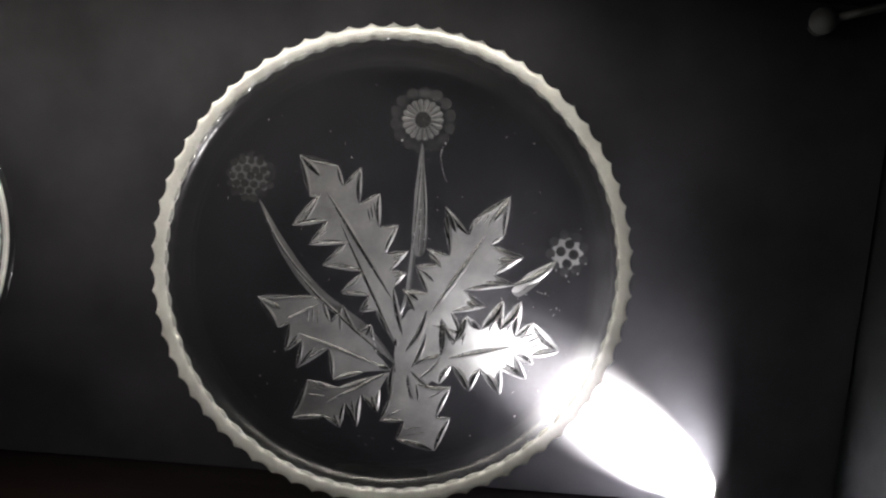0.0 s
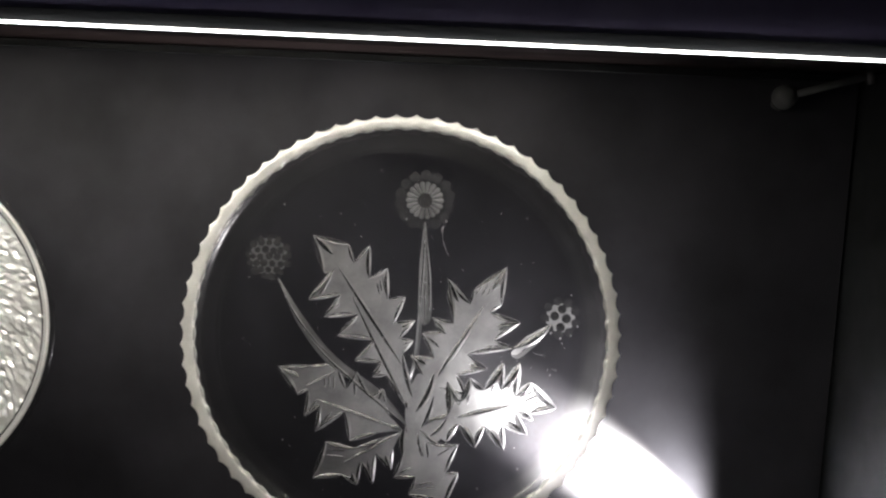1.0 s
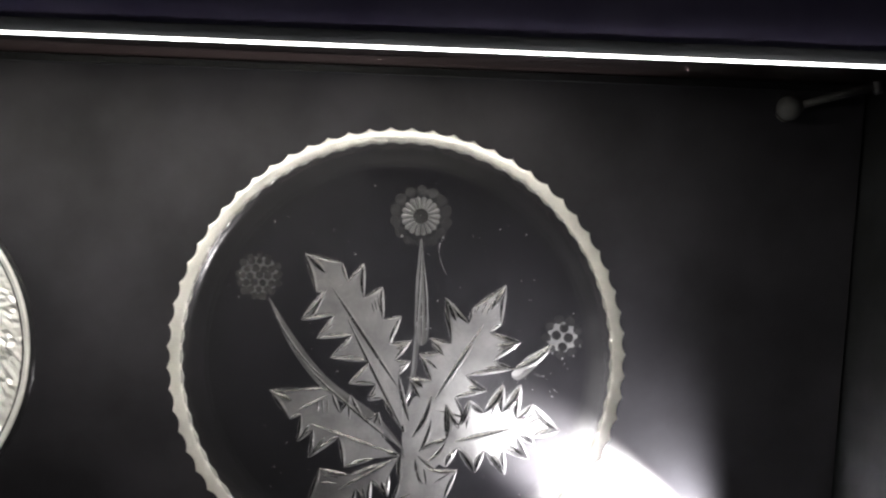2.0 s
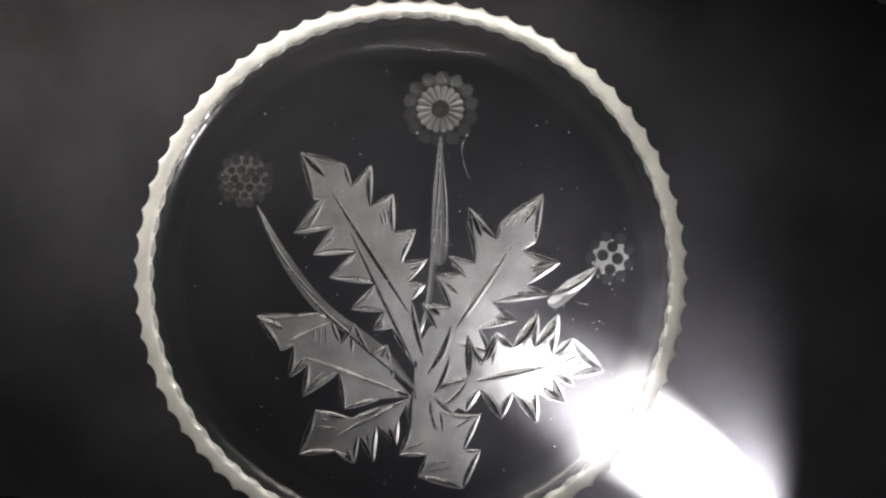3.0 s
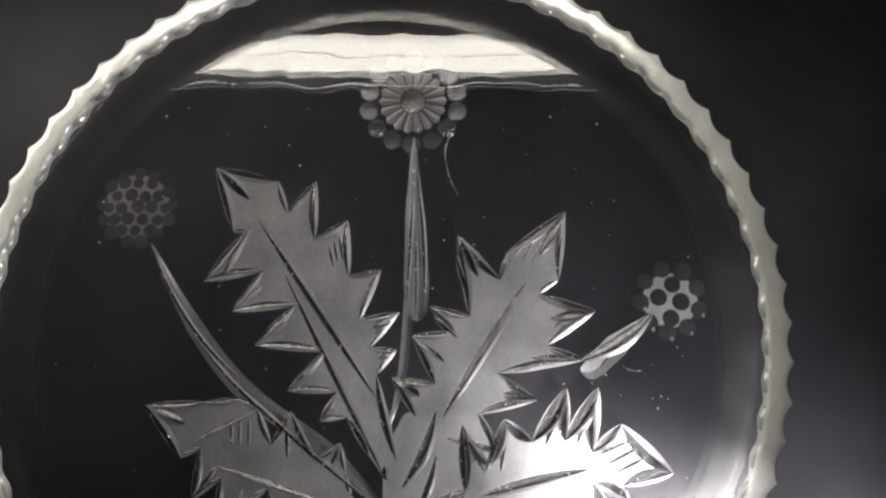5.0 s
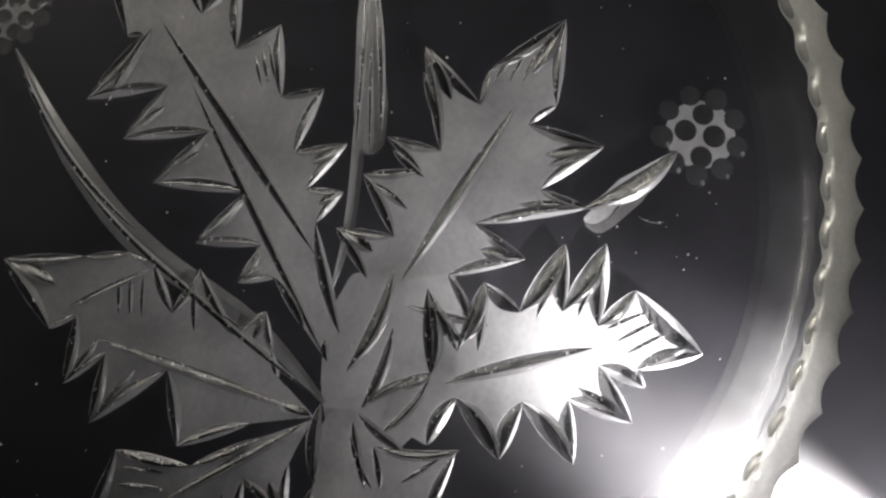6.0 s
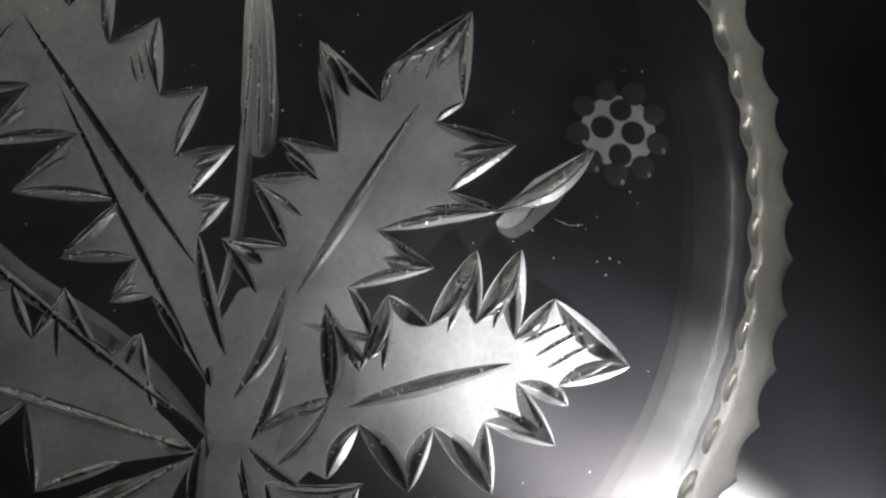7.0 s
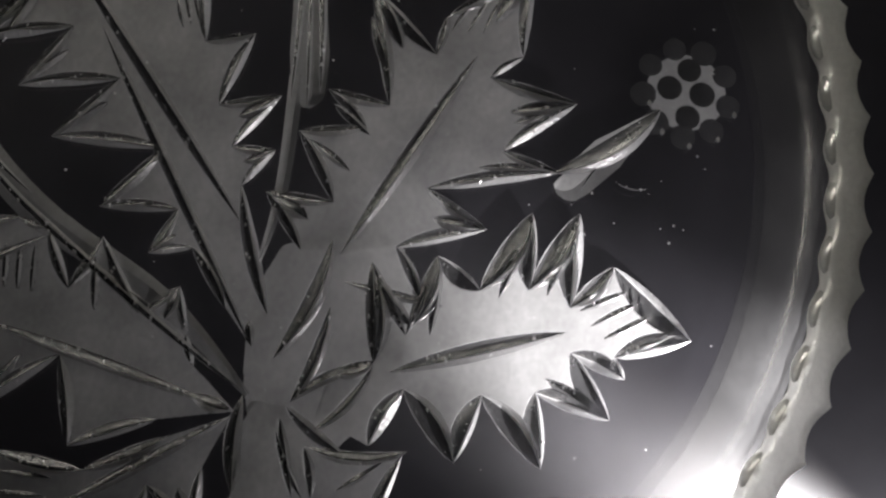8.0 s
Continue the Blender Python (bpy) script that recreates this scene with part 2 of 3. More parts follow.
stalk_lamp((0.2574, 0.080, 0.3045), (-0.3, 0.6, -0.6), (0.3125, 0.070, 0.3215), False, "unlit grey stalk lamp with a round head under the case top")
stalk_lamp(HEAD - CORE * 0.006, CORE, (0.300, 0.045, FLOOR), True, "lit stalk lamp shining along the back panel onto the plate", 0.0045)

# ---- the plate ----
plate = new("glass_plate")
plate.matrix_world = pose(0, 0, 0, LEAN) @ Matrix.Translation((0, 0, 0.14))
tagged(plate, "clear cut-glass plate with frosted thistle leaves and toothed rim", "plate")
TEETH, PHASE = 67, radians(1.7)


def scallop(r, a):
    """Pointed teeth with hollows between them on the outer edge; the inner edge is gently beaded."""
    w = abs(math.sin(TEETH * (a - PHASE) / 2))
    if r > 0.1375:
        return r - 0.0024 * w ** 0.8
    if r > 0.1335:
        return r - 0.0012 * w
    return r + 0.0006 * math.cos(TEETH * (a - PHASE))


bm, _ = lathe([(0.1318, -0.0096), (0.1326, -0.0118), (0.1338, -0.0131), (0.1354, -0.0127), (0.1382, -0.0137), (0.1411, -0.0127), (0.1404, -0.0108), (0.1372, -0.0082), (0.1345, -0.0070), (0.1326, -0.0076)], TEETH * 10, scallop, True)
for f in bm.faces:
    inner = sum(v.co.y for v in f.verts) / 4 > -0.0122 and math.hypot(*f.calc_center_median().xz) > 0.1328
    f.material_index = 1 if inner else 0
    f.smooth = not inner
for e in bm.edges:
    e.smooth = len({f.material_index for f in e.link_faces}) == 1
rim = part("rim", bm, RIM, plate, "bright cream rim with pointed teeth")
rim.data.materials.append(BACKING)
bm, loops = lathe([(0.1308, -0.0098), (0.1288, -0.0062), (0.1258, -0.0040), (0.1215, -0.0032), (0.1180, -0.0030)], 192)
part("wall", bm, WALL, plate, "clear upturned wall", smooth=True)
bm, loops = lathe([(0.1330, -0.0070), (0.1305, -0.0030), (0.1270, -0.0002), (0.1220, 0.0006)], 192)
part("wall", bm, WALL, plate, "clear upturned wall", smooth=True)
for y, r in ((-0.0030, 0.1179), (0.0006, 0.1219)):
    bm, loops = lathe([(r, y), (r * 0.66, y), (r * 0.33, y)], 96)
    bm.faces.new(loops[-1])
    part("disc", bm, CLEAR, plate, "polished clear glass")

# a row of oval beads inside the teeth
bm = bmesh.new()
bmesh.ops.create_uvsphere(bm, u_segments=12, v_segments=8, radius=1.0)
for v in bm.verts:
    v.co = Vector((v.co.x * 0.0046, v.co.y * 0.0022, v.co.z * 0.0019))
bead_ob = part("bead", bm, BEAD, plate, smooth=True)
bead_mesh = bead_ob.data
for k in range(TEETH):
    a = PHASE + 2 * math.pi * (k + 0.5) / TEETH
    ob = bead_ob if k == 0 else new("bead", bead_mesh)
    ob.parent = plate
    ob.matrix_basis = Matrix.Translation((0.1330 * math.sin(a), -0.0107, 0.1330 * math.cos(a))) @ Matrix.Rotation(a, 4, "Y")

LAYER = -0.0006      # depth of the ground pattern in the glass


def at(x, z, y=LAYER):
    """A place on the plate, millimetres from its centre."""
    return Vector((x / 1000, y, z / 1000))


def gash(bm, p, q, width, bend=0.0, height=0.45, n=9, skew=0.0, lift=0.0, lip=0.14):
    """A lens-shaped cut with two facets that meet in a crest, from p to q (millimetres), and a narrow lip on both
    sides; its shading is painted, dark glass away from the lamp and bright glass towards it.
    """
    p, q = Vector(p), Vector(q)
    d = q - p
    side = Vector((-d.y, d.x)).normalized()
    y = LAYER - 0.0001 - lift
    k = -1 if 0.8 * side.x - 0.6 * side.y > 0 else 1      # the broad flank away from the lamp gets the dark, painted-shade glass
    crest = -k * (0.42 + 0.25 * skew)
    rows = []
    for i in range(n + 1):
        t = i / n
        w = 0.5 * width * max(0.0, math.sin(math.pi * t)) ** 0.75 + 0.02
        c = p + d * t + side * (bend * 4 * t * (1 - t))
        e = lip * (0.4 + 0.6 * math.sin(math.pi * t)) * random.uniform(0.5, 1.4)
        ridge = random.uniform(0.05, 0.12)
        flank = [(k * w + (w * (crest + ridge * k) - k * w) * f, 0.14 + (height * w - 0.14) * (f + bulge)) for f, bulge in ((0.30, 0.10), (0.65, 0.12))]
        profile = [(k * (w + e), 0.0), (k * w, 0.14)] + flank + [(w * (crest + ridge * k), height * w), (w * (crest - ridge * k), height * w), (-k * w, 0.14), (-k * (w + e), 0.0)]
        rows.append([bm.verts.new(at(*(c + side * o), y - up / 1000)) for o, up in profile])
    for a, b in zip(rows, rows[1:]):
        for j in range(7):
            # bright glass on lips, crest and lamp-side flank, dark on the far flank
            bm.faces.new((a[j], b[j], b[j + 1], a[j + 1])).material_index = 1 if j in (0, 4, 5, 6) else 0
    # small white chips along the cut, their colour standing in for sparkles
    for _ in range(int(d.length / 3.0 + random.random())):
        t, off = random.uniform(0.1, 0.9), random.uniform(-0.85, 0.85)
        w = 0.5 * width * math.sin(math.pi * t) ** 0.75
        c = p + d * t + side * (bend * 4 * t * (1 - t) + off * w)
        up = 0.14 + height * w * max(0.0, 1 - abs(off - crest) / (1 + abs(crest)))
        size, turn = random.choice((0.14, 0.18, 0.24, 0.32, 0.5)), random.uniform(0, 6.3)
        top = bm.verts.new(at(c.x + random.uniform(-0.1, 0.1), c.y + random.uniform(-0.1, 0.1), y - up / 1000 - size / 900))
        ring = [bm.verts.new(at(c.x + size * math.sin(turn + 2.09 * i), c.y + 1.5 * size * math.cos(turn + 2.09 * i), y - up / 1000 + 0.00005)) for i in range(3)]
        for i in range(3):
            bm.faces.new((ring[i], ring[(i + 1) % 3], top)).material_index = 2


CUTS = []      # every cut, so that the ground surface is left open under it


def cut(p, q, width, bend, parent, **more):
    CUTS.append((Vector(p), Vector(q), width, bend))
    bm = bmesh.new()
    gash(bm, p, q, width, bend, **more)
    ob = part("cut", bm, SHADED_FACET, parent)
    ob.data.materials.append(LIT_FACET)
    ob.data.materials.append(GLINT_WHITE)
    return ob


depth = []
GROUND = []      # ground areas: object, outline and depth


def grind(thing, outline, y, step=0.25):
    """Fills an outline with ground glass, but for the polished cuts that run through it."""
    pts = np.array([tuple(c) for c in outline])
    lo, hi = pts.min(0) - step, pts.max(0) + step
    nx, nz = (int(v) + 2 for v in (hi - lo) / step)
    gx, gz = np.meshgrid(lo[0] + (np.arange(nx) + 0.5) * step, lo[1] + (np.arange(nz) + 0.5) * step, indexing="ij")
    keep = np.zeros(gx.shape, bool)
    for (x0, z0), (x1, z1) in zip(pts, np.roll(pts, -1, 0)):
        if abs(z1 - z0) > 1e-9:
            keep ^= ((z0 > gz) != (z1 > gz)) & (gx < (x1 - x0) * (gz - z0) / (z1 - z0) + x0)
    for p, q, width, bend in CUTS:
        d = q - p
        t = ((gx - p.x) * d.x + (gz - p.y) * d.y) / d.length_squared
        off = ((gz - p.y) * d.x - (gx - p.x) * d.y) / d.length - bend * 4 * t * (1 - t)
        keep &= ~((t > 0.01) & (t < 0.99) & (np.abs(off) < 0.5 * width * np.sin(np.pi * np.clip(t, 0, 1)) ** 0.75 - 0.04))
    i, j = np.nonzero(keep)
    corner = np.stack([i * (nz + 1) + j, (i + 1) * (nz + 1) + j, (i + 1) * (nz + 1) + j + 1, i * (nz + 1) + j + 1], 1)
    used, faces = np.unique(corner, return_inverse=True)
    verts = np.stack([(lo[0] + used // (nz + 1) * step) / 1000, np.full(len(used), y), (lo[1] + used % (nz + 1) * step) / 1000], 1)
    thing.data.from_pydata(verts.tolist(), [], faces.reshape(-1, 4).tolist())
    thing.data.update()


def leaf(base, end, left, right, hatch=(), veins=(), edge=2.2, scoops=True, label="frosted thistle leaf"):
    """A toothed leaf. base and end: its spine; left and right: turns of its edge as (share of the spine, reach), valley and tip
    by turns from the base; hatch: short cuts near the tip and veins in the teeth, each (share, reach, share, reach, width)."""
    base, end = Vector(base), Vector(end)
    u = end - base
    nrm = Vector((-u.y, u.x)).normalized()
    place = lambda s, o: base + u * s + nrm * o
    depth.append(1)
    y0 = LAYER + 0.00003 * len(depth)
    turns = [place(0, 0)] + [place(*c) for c in left] + [place(*c) for c in right[::-1]]
    cuts = []
    for k, (a, b) in enumerate(zip(turns, turns[1:] + turns[:1])):
        long = (b - a).length
        out = Vector((-(b - a).y, (b - a).x)).normalized()
        joint = k == 0 or k == len(turns) - 1
        w = edge * min(1.5, 0.4 + long / 20) if long > 4 and not joint else 0.0
        if w:
            cuts.append((a, b, out, w))
    thing = part("leaf", bmesh.new(), FROST, plate, label)
    GROUND.append((thing, turns, y0))
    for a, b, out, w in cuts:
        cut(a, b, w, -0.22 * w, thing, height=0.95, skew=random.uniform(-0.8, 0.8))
    # a broad scoop in each pointed tooth that has no vein of its own
    started = [place(v[0], v[1]) for v in (*hatch, *veins)]
    for a, b, c in zip(turns[-1:] + turns[:-1], turns, turns[1:] + turns[:1]):
        p, q = a - b, c - b
        sharp = p.length > 5 and q.length > 5 and p.angle(q) < radians(75) and p.x * q.y - p.y * q.x > 0
        if edge and scoops and sharp and all((v - b).length > 5 for v in started):
            inner = b + (p.normalized() + q.normalized()).normalized() * min(p.length, q.length) * 0.75
            cut(b + (inner - b) * 0.08, inner, 0.26 * min(p.length, q.length, 16.0), 0.3, thing, height=0.8, lift=0.00012, lip=0.10)
    # the cuts in the teeth are broad scoops, the hatching is fine
    for s0, o0, s1, o1, w in (*((*v[:4], v[4] * 1.35) for v in hatch), *((*v[:4], v[4] * (1.75 if v[4] <= 1.6 else 1.15)) for v in veins)):
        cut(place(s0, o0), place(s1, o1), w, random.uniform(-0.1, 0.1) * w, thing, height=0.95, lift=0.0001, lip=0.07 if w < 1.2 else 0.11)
    return thing


# the short trunk in which the leaves meet
leaf((8.0, -84.0), (14.0, -30.0), [(0.05, 3.0), (0.32, 3.0), (0.50, 6.0), (0.64, 7.0), (0.92, 6.0), (1.06, 3.0)], [(0.06, -6.0), (0.20, -12.0), (0.37, -19.9), (0.55, -26.0), (0.75, -27.5), (0.91, -28.0), (1.12, -24.0), (1.22, -15.0), (1.16, -8.0)], edge=0.0, label="frosted trunk of the leaves")
leaf((6.3, -49.3), (-43.5, 41.9),
     [(0.10, 1.5), (0.25, 2.5), (0.28, 11.6), (0.34, 1.8), (0.42, 17.1), (0.48, -1.0), (0.61, 20.4), (0.67, 1.3), (0.75, 22.5), (0.83, 6.0), (0.89, 26.8), (0.985, 6.0), (1.0, 10.0), (1.24, 5.5)],
     [(0.05, -6.0), (0.33, -13.0), (0.37, -23.2), (0.42, -14.7), (0.48, -30.0), (0.52, -16.2), (0.64, -31.0), (0.67, -19.8), (0.85, -28.5), (0.84, -14.7), (1.03, -24.9), (0.97, -10.6), (1.09, -12.6)],
     hatch=[(0.83, -26.0, 0.72, -23.0, 0.9), (0.82, -23.5, 0.72, -20.5, 0.9), (0.81, -21.0, 0.72, -18.5, 0.9), (0.80, -18.5, 0.72, -16.5, 0.9)],
     veins=[(1.0, 0.0, 0.25, -9.5, 2.6), (0.80, 0.0, 0.0, 0.0, 2.2), (0.90, 24.0, 0.93, 9.0, 1.2), (0.76, 20.0, 0.78, 9.0, 1.2), (0.62, 18.0, 0.63, 6.0, 1.2), (0.43, 15.0, 0.44, 5.0, 1.2), (0.63, -29.0, 0.58, -21.0, 1.0), (1.0, -23.0, 0.88, -15.0, 1.0), (0.86, 22.0, 0.99, 3.0, 1.6)])

leaf((24.3, -27.9), (53.7, 21.1),
     [(-0.07, 7.9), (0.05, 22.0), (0.16, 8.0), (0.33, 24.0), (0.49, 11.8), (0.54, 24.2), (0.62, 10.2), (1.01, 29.6), (0.91, 8.2), (1.07, 11.2), (1.49, 1.5)],
     [(0.14, -9.2), (0.40, -24.2), (0.41, -7.7), (0.76, -31.1), (0.71, -17.4), (1.05, -25.8), (0.95, -5.5), (1.10, -9.2)],
     hatch=[(1.20, 8.0, 1.03, 8.4, 0.9), (1.24, 5.5, 1.06, 5.0, 0.9), (1.28, 3.0, 1.10, 2.0, 0.9)],
     veins=[(1.0, 0.0, 0.0, 0.0, 3.3), (0.90, 26.0, 0.70, 12.5, 1.3), (0.50, 21.0, 0.47, 10.0, 1.1), (0.32, 21.0, 0.30, 9.0, 1.1), (0.98, -22.0, 0.83, -16.0, 1.3), (0.74, -28.0, 0.60, -15.0, 1.3), (0.70, -26.0, 0.45, -11.0, 1.6)])

leaf((21.2, -63.8), (74.9, -43.4),
     [(0.10, 8.0), (0.27, 7.5), (0.37, 26.0), (0.45, 12.2), (0.63, 25.2), (0.74, 14.9), (1.04, 27.9), (0.92, 11.5), (1.22, 24.4), (1.05, 4.9), (1.27, 10.3), (1.45, -10.7)],
     [(0.15, -9.2), (0.34, -0.2), (0.43, -18.4), (0.61, -6.8), (0.73, -25.7), (0.81, -10.0), (1.04, -21.0), (0.99, -4.5), (1.15, -13.8), (1.14, -8.6)],
     hatch=[(1.30, 4.0, 1.08, 3.5, 1.2), (1.33, 1.0, 1.10, -0.5, 1.2), (1.36, -2.5, 1.13, -4.0, 1.2), (1.40, -8.0, 1.16, -8.2, 1.4)],
     veins=[(0.31, 4.2, 1.0, 0.0, 3.6), (1.00, 25.0, 0.80, 12.0, 1.6), (1.17, 22.0, 0.98, 9.0, 1.4), (0.62, 22.0, 0.50, 9.0, 1.3), (1.0, -18.0, 0.86, -8.0, 1.5), (0.38, 28.6, 0.264, 7.6, 2.4), (0.256, 26.3, 0.587, 14.0, 1.8), (0.38, 28.6, 0.413, 10.7, 2.0), (0.63, 25.2, 0.413, 10.7, 2.2)],
     edge=3.8, scoops=False)

leaf((3.6, -63.0), (-52.7, -45.2),
     [(0.25, 7.0), (0.51, 18.3), (0.67, 1.2), (0.90, 20.2), (0.95, 2.6), (1.07, 13.3), (1.13, -4.0), (1.22, 1.5), (1.53, -11.2)],
     [(0.20, -6.0), (0.27, -12.0), (0.36, -21.0), (0.46, -12.5), (0.70, -25.6), (0.74, -12.5), (0.90, -23.5), (1.02, -23.5), (1.20, -18.8)],
     hatch=[(0.92, -19.0, 0.86, -9.0, 0.9), (0.97, -18.0, 0.91, -8.5, 0.9), (1.02, -17.0, 0.96, -8.0, 0.9)],
     veins=[(1.0, 0.0, 0.08, 0.0, 2.4), (1.18, -5.0, 0.90, -21.5, 1.8), (0.88, 17.0, 0.80, 4.0, 1.2), (1.05, 11.0, 1.0, 0.0, 1.2), (0.70, -22.0, 0.62, -10.0, 1.1)])

leaf((3.0, -64.0), (-36.2, -85.5),
     [(0.22, 7.0), (0.38, 19.2), (0.48, 5.0), (0.71, 21.9), (0.72, 5.4), (0.92, 18.0), (1.05, 8.0), (1.45, 1.3)],
     [(0.30, -2.0), (0.72, -3.7), (1.05, -15.8)],
     hatch=[(1.05, -11.0, 0.86, -5.0, 0.9), (1.12, -8.0, 0.92, -2.5, 0.9)],
     veins=[(0.0, 0.0, 0.95, 1.0, 2.4), (0.70, 18.0, 0.62, 6.0, 1.2), (1.40, 1.5, 1.02, 8.0, 1.4)])

leaf((7.8, -60.9), (24.4, -100.5),
     [(0.08, 6.0), (0.40, 14.0), (0.51, 25.5), (0.84, 11.3), (0.90, 19.9), (1.27, 4.4)],
     [(0.12, -6.0), (0.38, -10.7), (0.63, -20.8), (0.74, -7.0), (0.95, -15.3)],
     hatch=[(0.92, -10.0, 0.98, 3.0, 0.9), (0.85, -9.0, 0.90, 2.0, 0.9), (0.50, 22.0, 0.55, 10.0, 1.0), (0.60, -17.0, 0.58, -6.0, 1.0)],
     veins=[(0.12, 4.0, 0.50, 1.0, 1.8), (0.95, 17.0, 1.22, 5.0, 1.6)])
for p, q, w, bend in (((22.5, -24.5), (11.2, -51.4), 4.2, 2.2), ((22.8, -39.8), (15.5, -60.6), 3.0, 1.4), ((15.5, -60.6), (32.7, -52.2), 2.4, 1.6), ((32.7, -52.5), (20.2, -66.8), 2.2, 1.6), ((5.2, -59.5), (4.4, -79.6), 3.4, -1.0), ((19.1, -69.8), (40.9, -70.3), 2.6, -2.0), ((36.5, -25.5), (42.5, -37.5), 2.4, 0.6), ((12.9, -67.0), (19.2, -80.5), 1.6, -0.6), ((19.0, -70.0), (21.0, -80.5), 2.0, 0.6)):
    cut(p, q, w, bend, plate, height=0.95, n=12, lift=0.0002)


def stem(points, widths, label, mat=FROST):
    """A ground stem that tapers, with a crest along its middle; points and half widths in millimetres."""
    bm = bmesh.new()
    rows = []
    n = 24
    for i in range(n + 1):
        t = i / n * (len(points) - 1)
        k = min(int(t), len(points) - 2)
        f = t - k
        ps = [Vector(points[max(0, min(len(points) - 1, k + j))]) for j in (-1, 0, 1, 2)]
        c = 0.5 * (2 * ps[1] + (ps[2] - ps[0]) * f + (2 * ps[0] - 5 * ps[1] + 4 * ps[2] - ps[3]) * f * f + (3 * ps[1] - ps[0] - 3 * ps[2] + ps[3]) * f ** 3)
        w = widths[k] * (1 - f) + widths[k + 1] * f
        d = Vector(points[k + 1]) - Vector(points[k])
        s = Vector((-d.y, d.x)).normalized()
        rows.append([bm.verts.new(at(*(c + s * w), LAYER - 0.0002)), bm.verts.new(at(*(c + s * w * 0.25), LAYER - 0.0008)), bm.verts.new(at(*(c - s * w * 0.3), LAYER - 0.0006)), bm.verts.new(at(*(c - s * w), LAYER - 0.0002))])
    for a, b in zip(rows, rows[1:]):
        for j in range(3):
            bm.faces.new((a[j], b[j], b[j + 1], a[j + 1]))
    return part("stem", bm, mat, plate, label)


STALK = cut_glass("ground_stem", 0.07, 0.58, 0.22, 0.22, rough=0.3, grain=1500.0, bump=0.3, vary=0.3)
stem([(-82.0, 32.3), (-64.5, 3.5), (-43.7, -20.2), (-13.5, -40.0), (6.2, -59.5)], [0.3, 3.0, 3.6, 2.6, 0.6], "long curved frosted stem", STALK)
stem([(12.2, 72.9), (13.2, 45.0), (14.5, 20.0), (14.8, 9.5), (14.6, 6.0)], [0.3, 3.4, 4.6, 3.8, 0.6], "upright frosted stem", STALK)
stem([(12.0, 14.0), (10.3, -13.2), (6.1, -32.0)], [1.8, 1.5, 0.2], "thin lower end of the upright stem", STALK)
stem([(96.5, 9.2), (84.5, -1.5), (76.0, -9.5), (72.2, -10.5)], [0.3, 4.2, 3.8, 1.0], "short frosted stem under a bud", FROST)

for p, q, w, bend in (((-81.5, 32.0), (-44.5, -17.0), 1.7, -4.2), ((-50.0, -15.0), (5.0, -58.5), 1.7, -1.2), ((-64.0, 0.0), (-16.0, -41.0), 1.5, -3.0), ((12.6, 72.0), (11.0, 8.0), 1.5, 0.4), ((13.2, 62.0), (17.6, 10.0), 1.8, 1.2), ((14.0, 40.0), (14.8, 6.0), 1.0, 0.0), ((97.0, 9.8), (72.0, -7.0), 5.6, 2.4), ((96.0, 7.5), (78.0, -10.8), 1.0, -1.6)):
    cut(p, q, w, bend, plate, height=0.7, n=14, lift=0.0006)

# fine scratches in the polish
for p, q, bend in (((25.5, 73.5), (24.3, 63.0), -1.2), ((24.3, 63.0), (29.0, 51.0), -0.8), ((86.0, -8.5), (93.0, -10.0), -0.8)):
    scratch = cut(p, q, 0.32, bend, plate, height=0.5, lift=0.0012, lip=0.05)
    scratch.name = "scratch"

for thing, outline, y in GROUND:
    grind(thing, outline, y)


# ---- flower heads ----
def disc_ring(bm, c, inner, outer, y, n=14, tip=0.0):
    """A flat ring with a raised crest, a dimple's lip."""
    loops = []
    for r, lift in ((inner, 0.0), ((inner + outer) / 2, tip), (outer, 0.0)):
        loops.append([bm.verts.new(at(c[0] + r * math.sin(2 * math.pi * i / n), c[1] + r * math.cos(2 * math.pi * i / n), y - lift)) for i in range(n)])
    rings(bm, loops)


def web(c, radius, holes, step, parent, mat=FROST):
    """Ground glass left standing between round polished dimples; radius, holes and step in millimetres about c."""
    bm = bmesh.new()
    n = int(radius / step) + 1
    made = {}

    def corner(i, j):
        if (i, j) not in made:
            made[i, j] = bm.verts.new(at(c[0] + i * step, c[1] + j * step))
        return made[i, j]

    for i in range(-n, n):
        for j in range(-n, n):
            x, z = (i + 0.5) * step, (j + 0.5) * step
            if math.hypot(x, z) < radius and all(math.hypot(x - hx, z - hz) > hr for hx, hz, hr in holes):
                bm.faces.new((corner(i, j), corner(i + 1, j), corner(i + 1, j + 1), corner(i, j + 1)))
    part("web", bm, mat, parent)


def dimple(c, r, parent, mat=DIMPLE, glint=0.0):
    """A round polished hollow; glint: size of a white dot added as a painted spark on its edge towards the lamp."""
    if glint:
        bm = bmesh.new()
        bmesh.ops.create_icosphere(bm, subdivisions=1, radius=glint / 1000)
        for v in bm.verts:
            v.co = at(c[0] + r * 0.45, c[1] - r * 0.75, LAYER - 0.0004) + Vector((v.co.x, v.co.y * 0.4, v.co.z * 1.3))
        part("glint_dot", bm, GLINT_WHITE, parent)
    bm = bmesh.new()
    loops = [[bm.verts.new(at(c[0] + r * k * math.sin(2 * math.pi * i / 14), c[1] + r * k * math.cos(2 * math.pi * i / 14), LAYER + 0.0001 + 0.00018 * (1 - k))) for i in range(14)] for k in (1.0, 0.7, 0.35)]
    rings(bm, loops)
    bm.faces.new(loops[-1])
    part("dimple", bm, mat, parent, smooth=True)


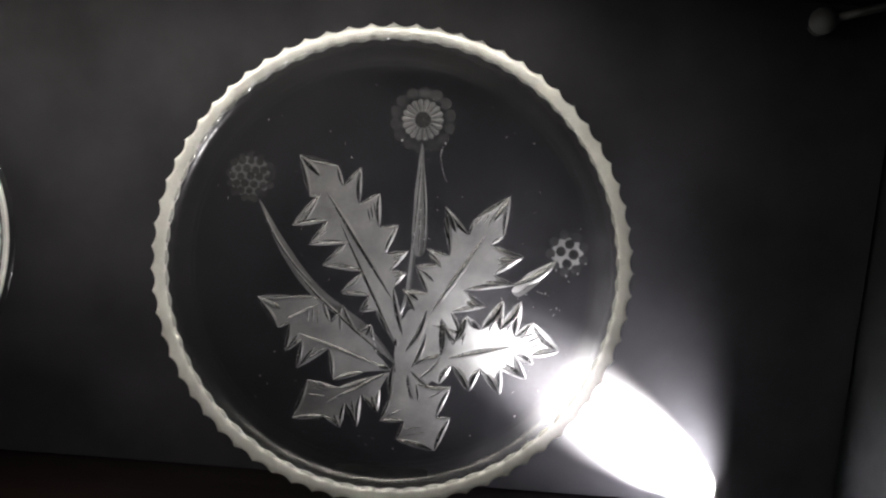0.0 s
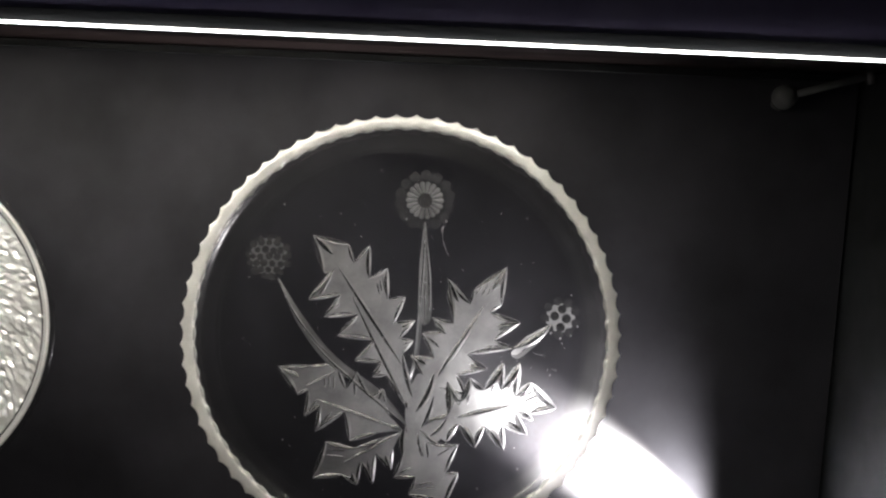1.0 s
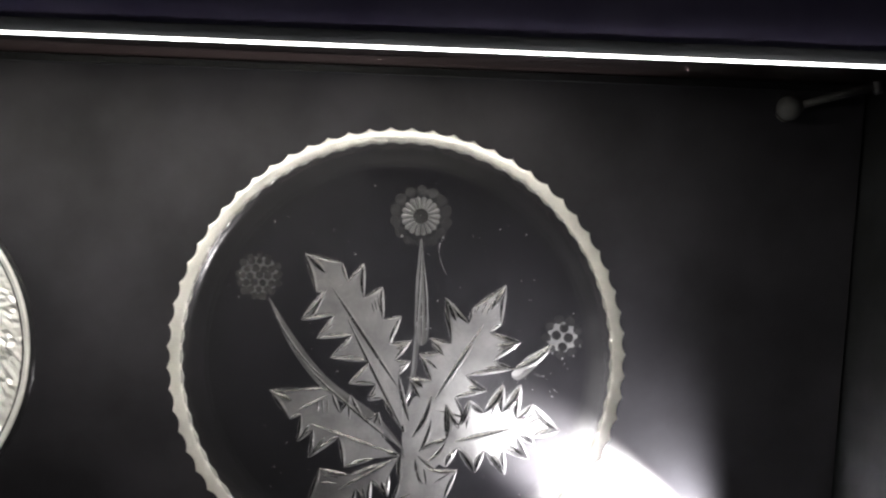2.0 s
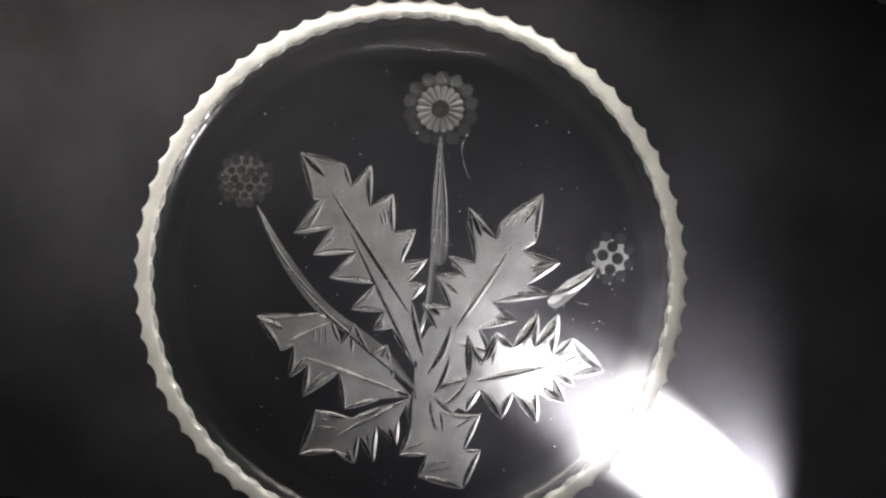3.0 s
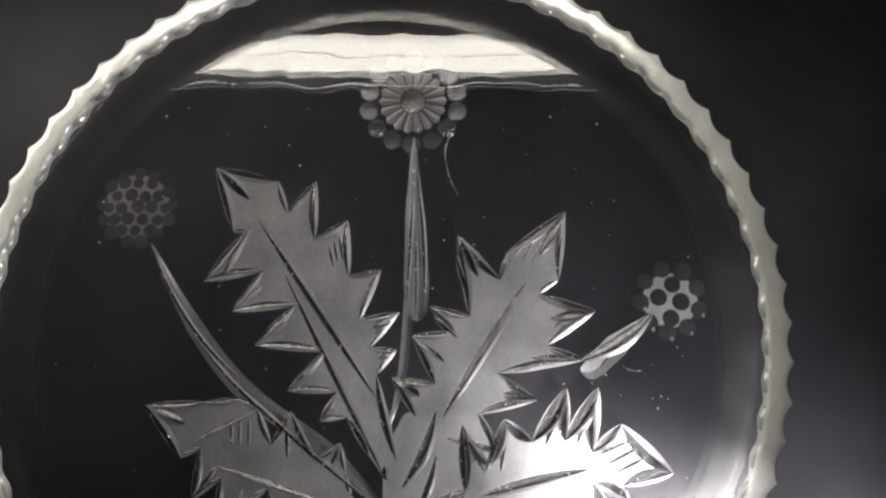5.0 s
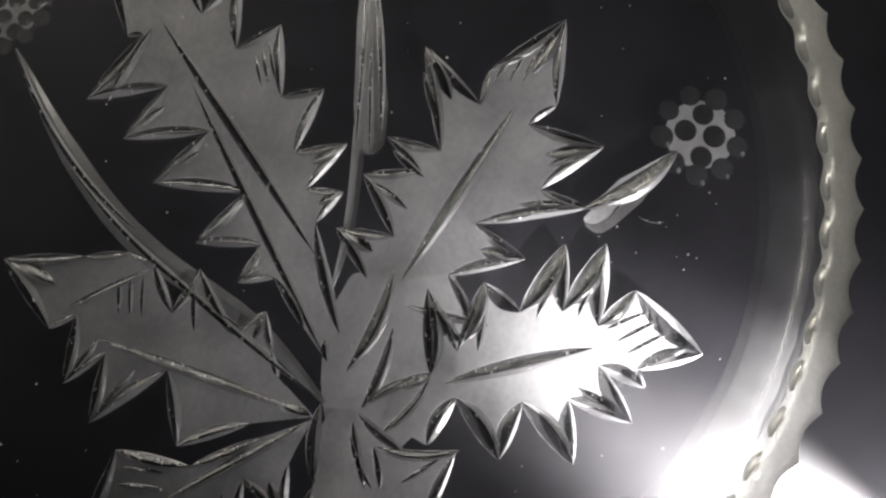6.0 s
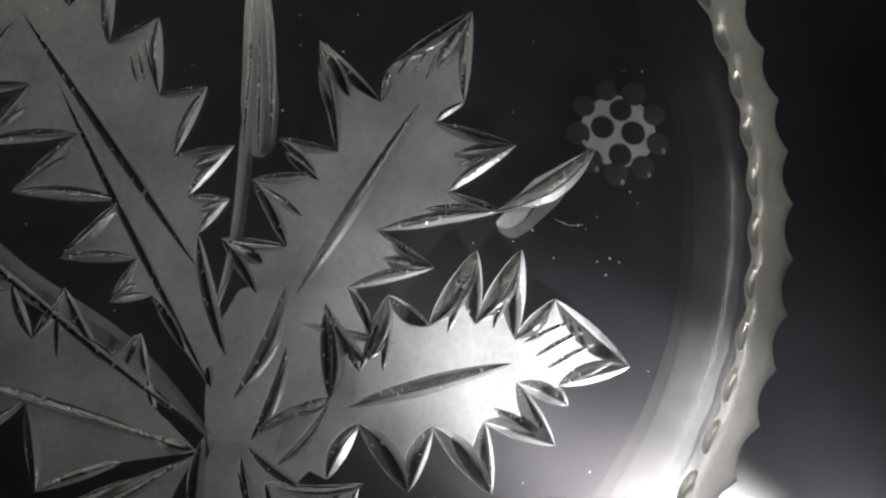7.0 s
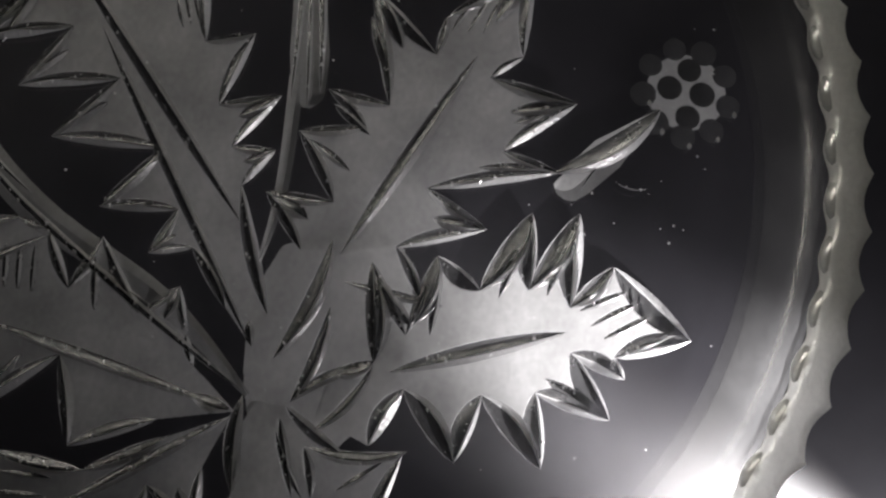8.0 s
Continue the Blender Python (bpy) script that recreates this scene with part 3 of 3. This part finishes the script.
def head_base(name, c, label):
    bm = bmesh.new()
    disc_ring(bm, c, 0.05, 0.2, LAYER, 10, 0.0001)
    return part(name, bm, FROST, plate, label)


right_bud = head_base("bud", (103.2, 14.5), "frosted bud with round polished dimples")
holes = [(-3.9, 1.0, 3.0), (0.9, 5.6, 2.9), (3.8, -0.4, 3.1), (0.2, -6.2, 2.95)]
for k in range(9):
    a = 2 * math.pi * k / 9 + 0.45
    holes.append((10.3 * math.sin(a), 11.2 * math.cos(a), 2.9 + random.uniform(-0.2, 0.3)))
web((103.2, 14.5), 9.4, holes, 0.15, right_bud)
for hx, hz, hr in holes:
    outer = math.hypot(hx, hz) > 8
    dimple((103.2 + hx, 14.5 + hz), hr, right_bud, PETAL if outer else DIMPLE, random.uniform(0.45, 0.75) if outer and hz < 4 else 0.0)
left_bud = head_base("bud", (-88.6, 46.0), "dim frosted bud with many dimples")
holes = []
for j in range(-3, 4):
    for i in range(-3, 4):
        dx, dz = (i + 0.5 * (j % 2)) * 5.3 + random.uniform(-0.5, 0.5), j * 4.4 + random.uniform(-0.5, 0.5)
        if math.hypot(dx, dz) < 13.5:
            holes.append((dx, dz, random.uniform(1.9, 2.5)))
for k in range(13):
    a = 2 * math.pi * (k + random.uniform(-0.2, 0.2)) / 13
    holes.append((13.0 * math.sin(a), 13.0 * math.cos(a), random.uniform(2.0, 2.8)))
web((-88.6, 46.0), 12.2, holes, 0.2, left_bud, STALK)
for hx, hz, hr in holes:
    dimple((-88.6 + hx, 46.0 + hz), hr, left_bud)
GROUND_PETAL = cut_glass("ground_petal", 0.08, 0.40, 0.15, 0.34, rough=0.4, grain=1500.0, bump=0.3, vary=0.5)
flower = head_base("flower", (11.4, 87.2), "open frosted flower with a ring of dimples")
for k in range(18):
    a0, a1 = 2 * math.pi * k / 18, 2 * math.pi * (k + 0.86) / 18
    bm = bmesh.new()
    am = (a0 + a1) / 2
    pts = [(4.8, a0, 0), (11.6, a0, 0), (12.6, am, 0.0003), (11.6, a1, 0), (4.8, a1, 0)]
    vs = [bm.verts.new(at(11.4 + r * math.sin(a), 87.2 + r * math.cos(a), LAYER - h)) for r, a, h in pts]
    mid = bm.verts.new(at(11.4 + 4.8 * math.sin(am), 87.2 + 4.8 * math.cos(am), LAYER - 0.0003))
    bm.faces.new((vs[0], vs[1], vs[2], mid))
    bm.faces.new((mid, vs[2], vs[3], vs[4]))
    part("petal", bm, GROUND_PETAL, flower)
for k in range(14):
    a = 2 * math.pi * k / 14
    dimple((11.4 + 16.6 * math.sin(a), 87.2 + 16.6 * math.cos(a)), 3.5, flower, PETAL, 0.55 if 0.3 < k / 14 < 0.72 and k % 2 else 0.0)
dimple((11.4, 87.2), 4.4, flower)
dimple((12.2, 78.6), 3.0, flower, glint=0.35)

# ---- dust on the plate ----
bm = bmesh.new()
for _ in range(140):
    a, r = random.uniform(0, 2 * math.pi), 116 * math.sqrt(random.random())
    size = random.choice((0.12, 0.15, 0.2, 0.32))
    ring = [bm.verts.new(at(r * math.sin(a) + size * math.sin(2 * math.pi * i / 6), r * math.cos(a) + size * math.cos(2 * math.pi * i / 6), -0.00305)) for i in range(6)]
    top = bm.verts.new(at(r * math.sin(a), r * math.cos(a), -0.0032))
    for i in range(6):
        bm.faces.new((ring[i], ring[(i + 1) % 6], top))
part("dust", bm, DUST, plate, "specks of pale dust")["kind"] = "stuff"

# ---- the second plate ----
bowl = new("pressed_glass_dish")
bowl.matrix_world = pose(-0.335, 0, 0, LEAN) @ Matrix.Translation((0, 0, 0.131))
tagged(bowl, "round pressed-glass dish with a bright crackled pattern", "dish")
bm = bmesh.new()
loops = []
N, M = 220, 36
for j in range(M + 1):
    f = j / M
    r = 0.1035 * f + 0.002
    loop = []
    for i in range(N):
        a = 2 * math.pi * i / N
        p = Vector((r * math.sin(a), 0, r * math.cos(a)))
        h = 0.0022 * abs(noise.noise(Vector((p.x * 150, a * 9, p.z * 150)))) + 0.0012 * noise.noise(p * 420)
        loop.append(bm.verts.new((p.x, -0.004 - 0.006 * f ** 3 - h * 1.6, p.z)))
    loops.append(loop)
rings(bm, loops)
bm.faces.new(loops[0])
part("centre", bm, PRESSED, bowl, "crackled bright glass")
bm, _ = lathe([(0.1050, -0.0108), (0.1090, -0.0125), (0.1130, -0.0135), (0.1145, -0.0120), (0.1120, -0.0080), (0.1020, -0.0020)], 160, lambda r, a: r + 0.0004 * math.sin(90 * a), False)
part("rim", bm, WALL, bowl, "smooth clear rim", smooth=True)
bm, _ = lathe([(0.1070, -0.0120), (0.1095, -0.0132), (0.1112, -0.0126)], 160)
part("bead_ring", bm, PRESSED, bowl, "bright ring inside the rim")

# ---- supports and card ----
for name, x, top in (("display_block", 0.0, 0.0), ("display_block", -0.335, 0.0165)):
    block = part(name, box(x - 0.03, x + 0.03, -0.012, 0.050, FLOOR, top - 0.001, 0.001), BLACK)
    tagged(block, "small black display block under a glass plate", "block", group="display blocks")
card = part("label_card", box(0.100, 0.135, 0.020, 0.044, FLOOR, FLOOR + 0.001), CARD)
tagged(card, "small blank white label card on the case floor", "card")
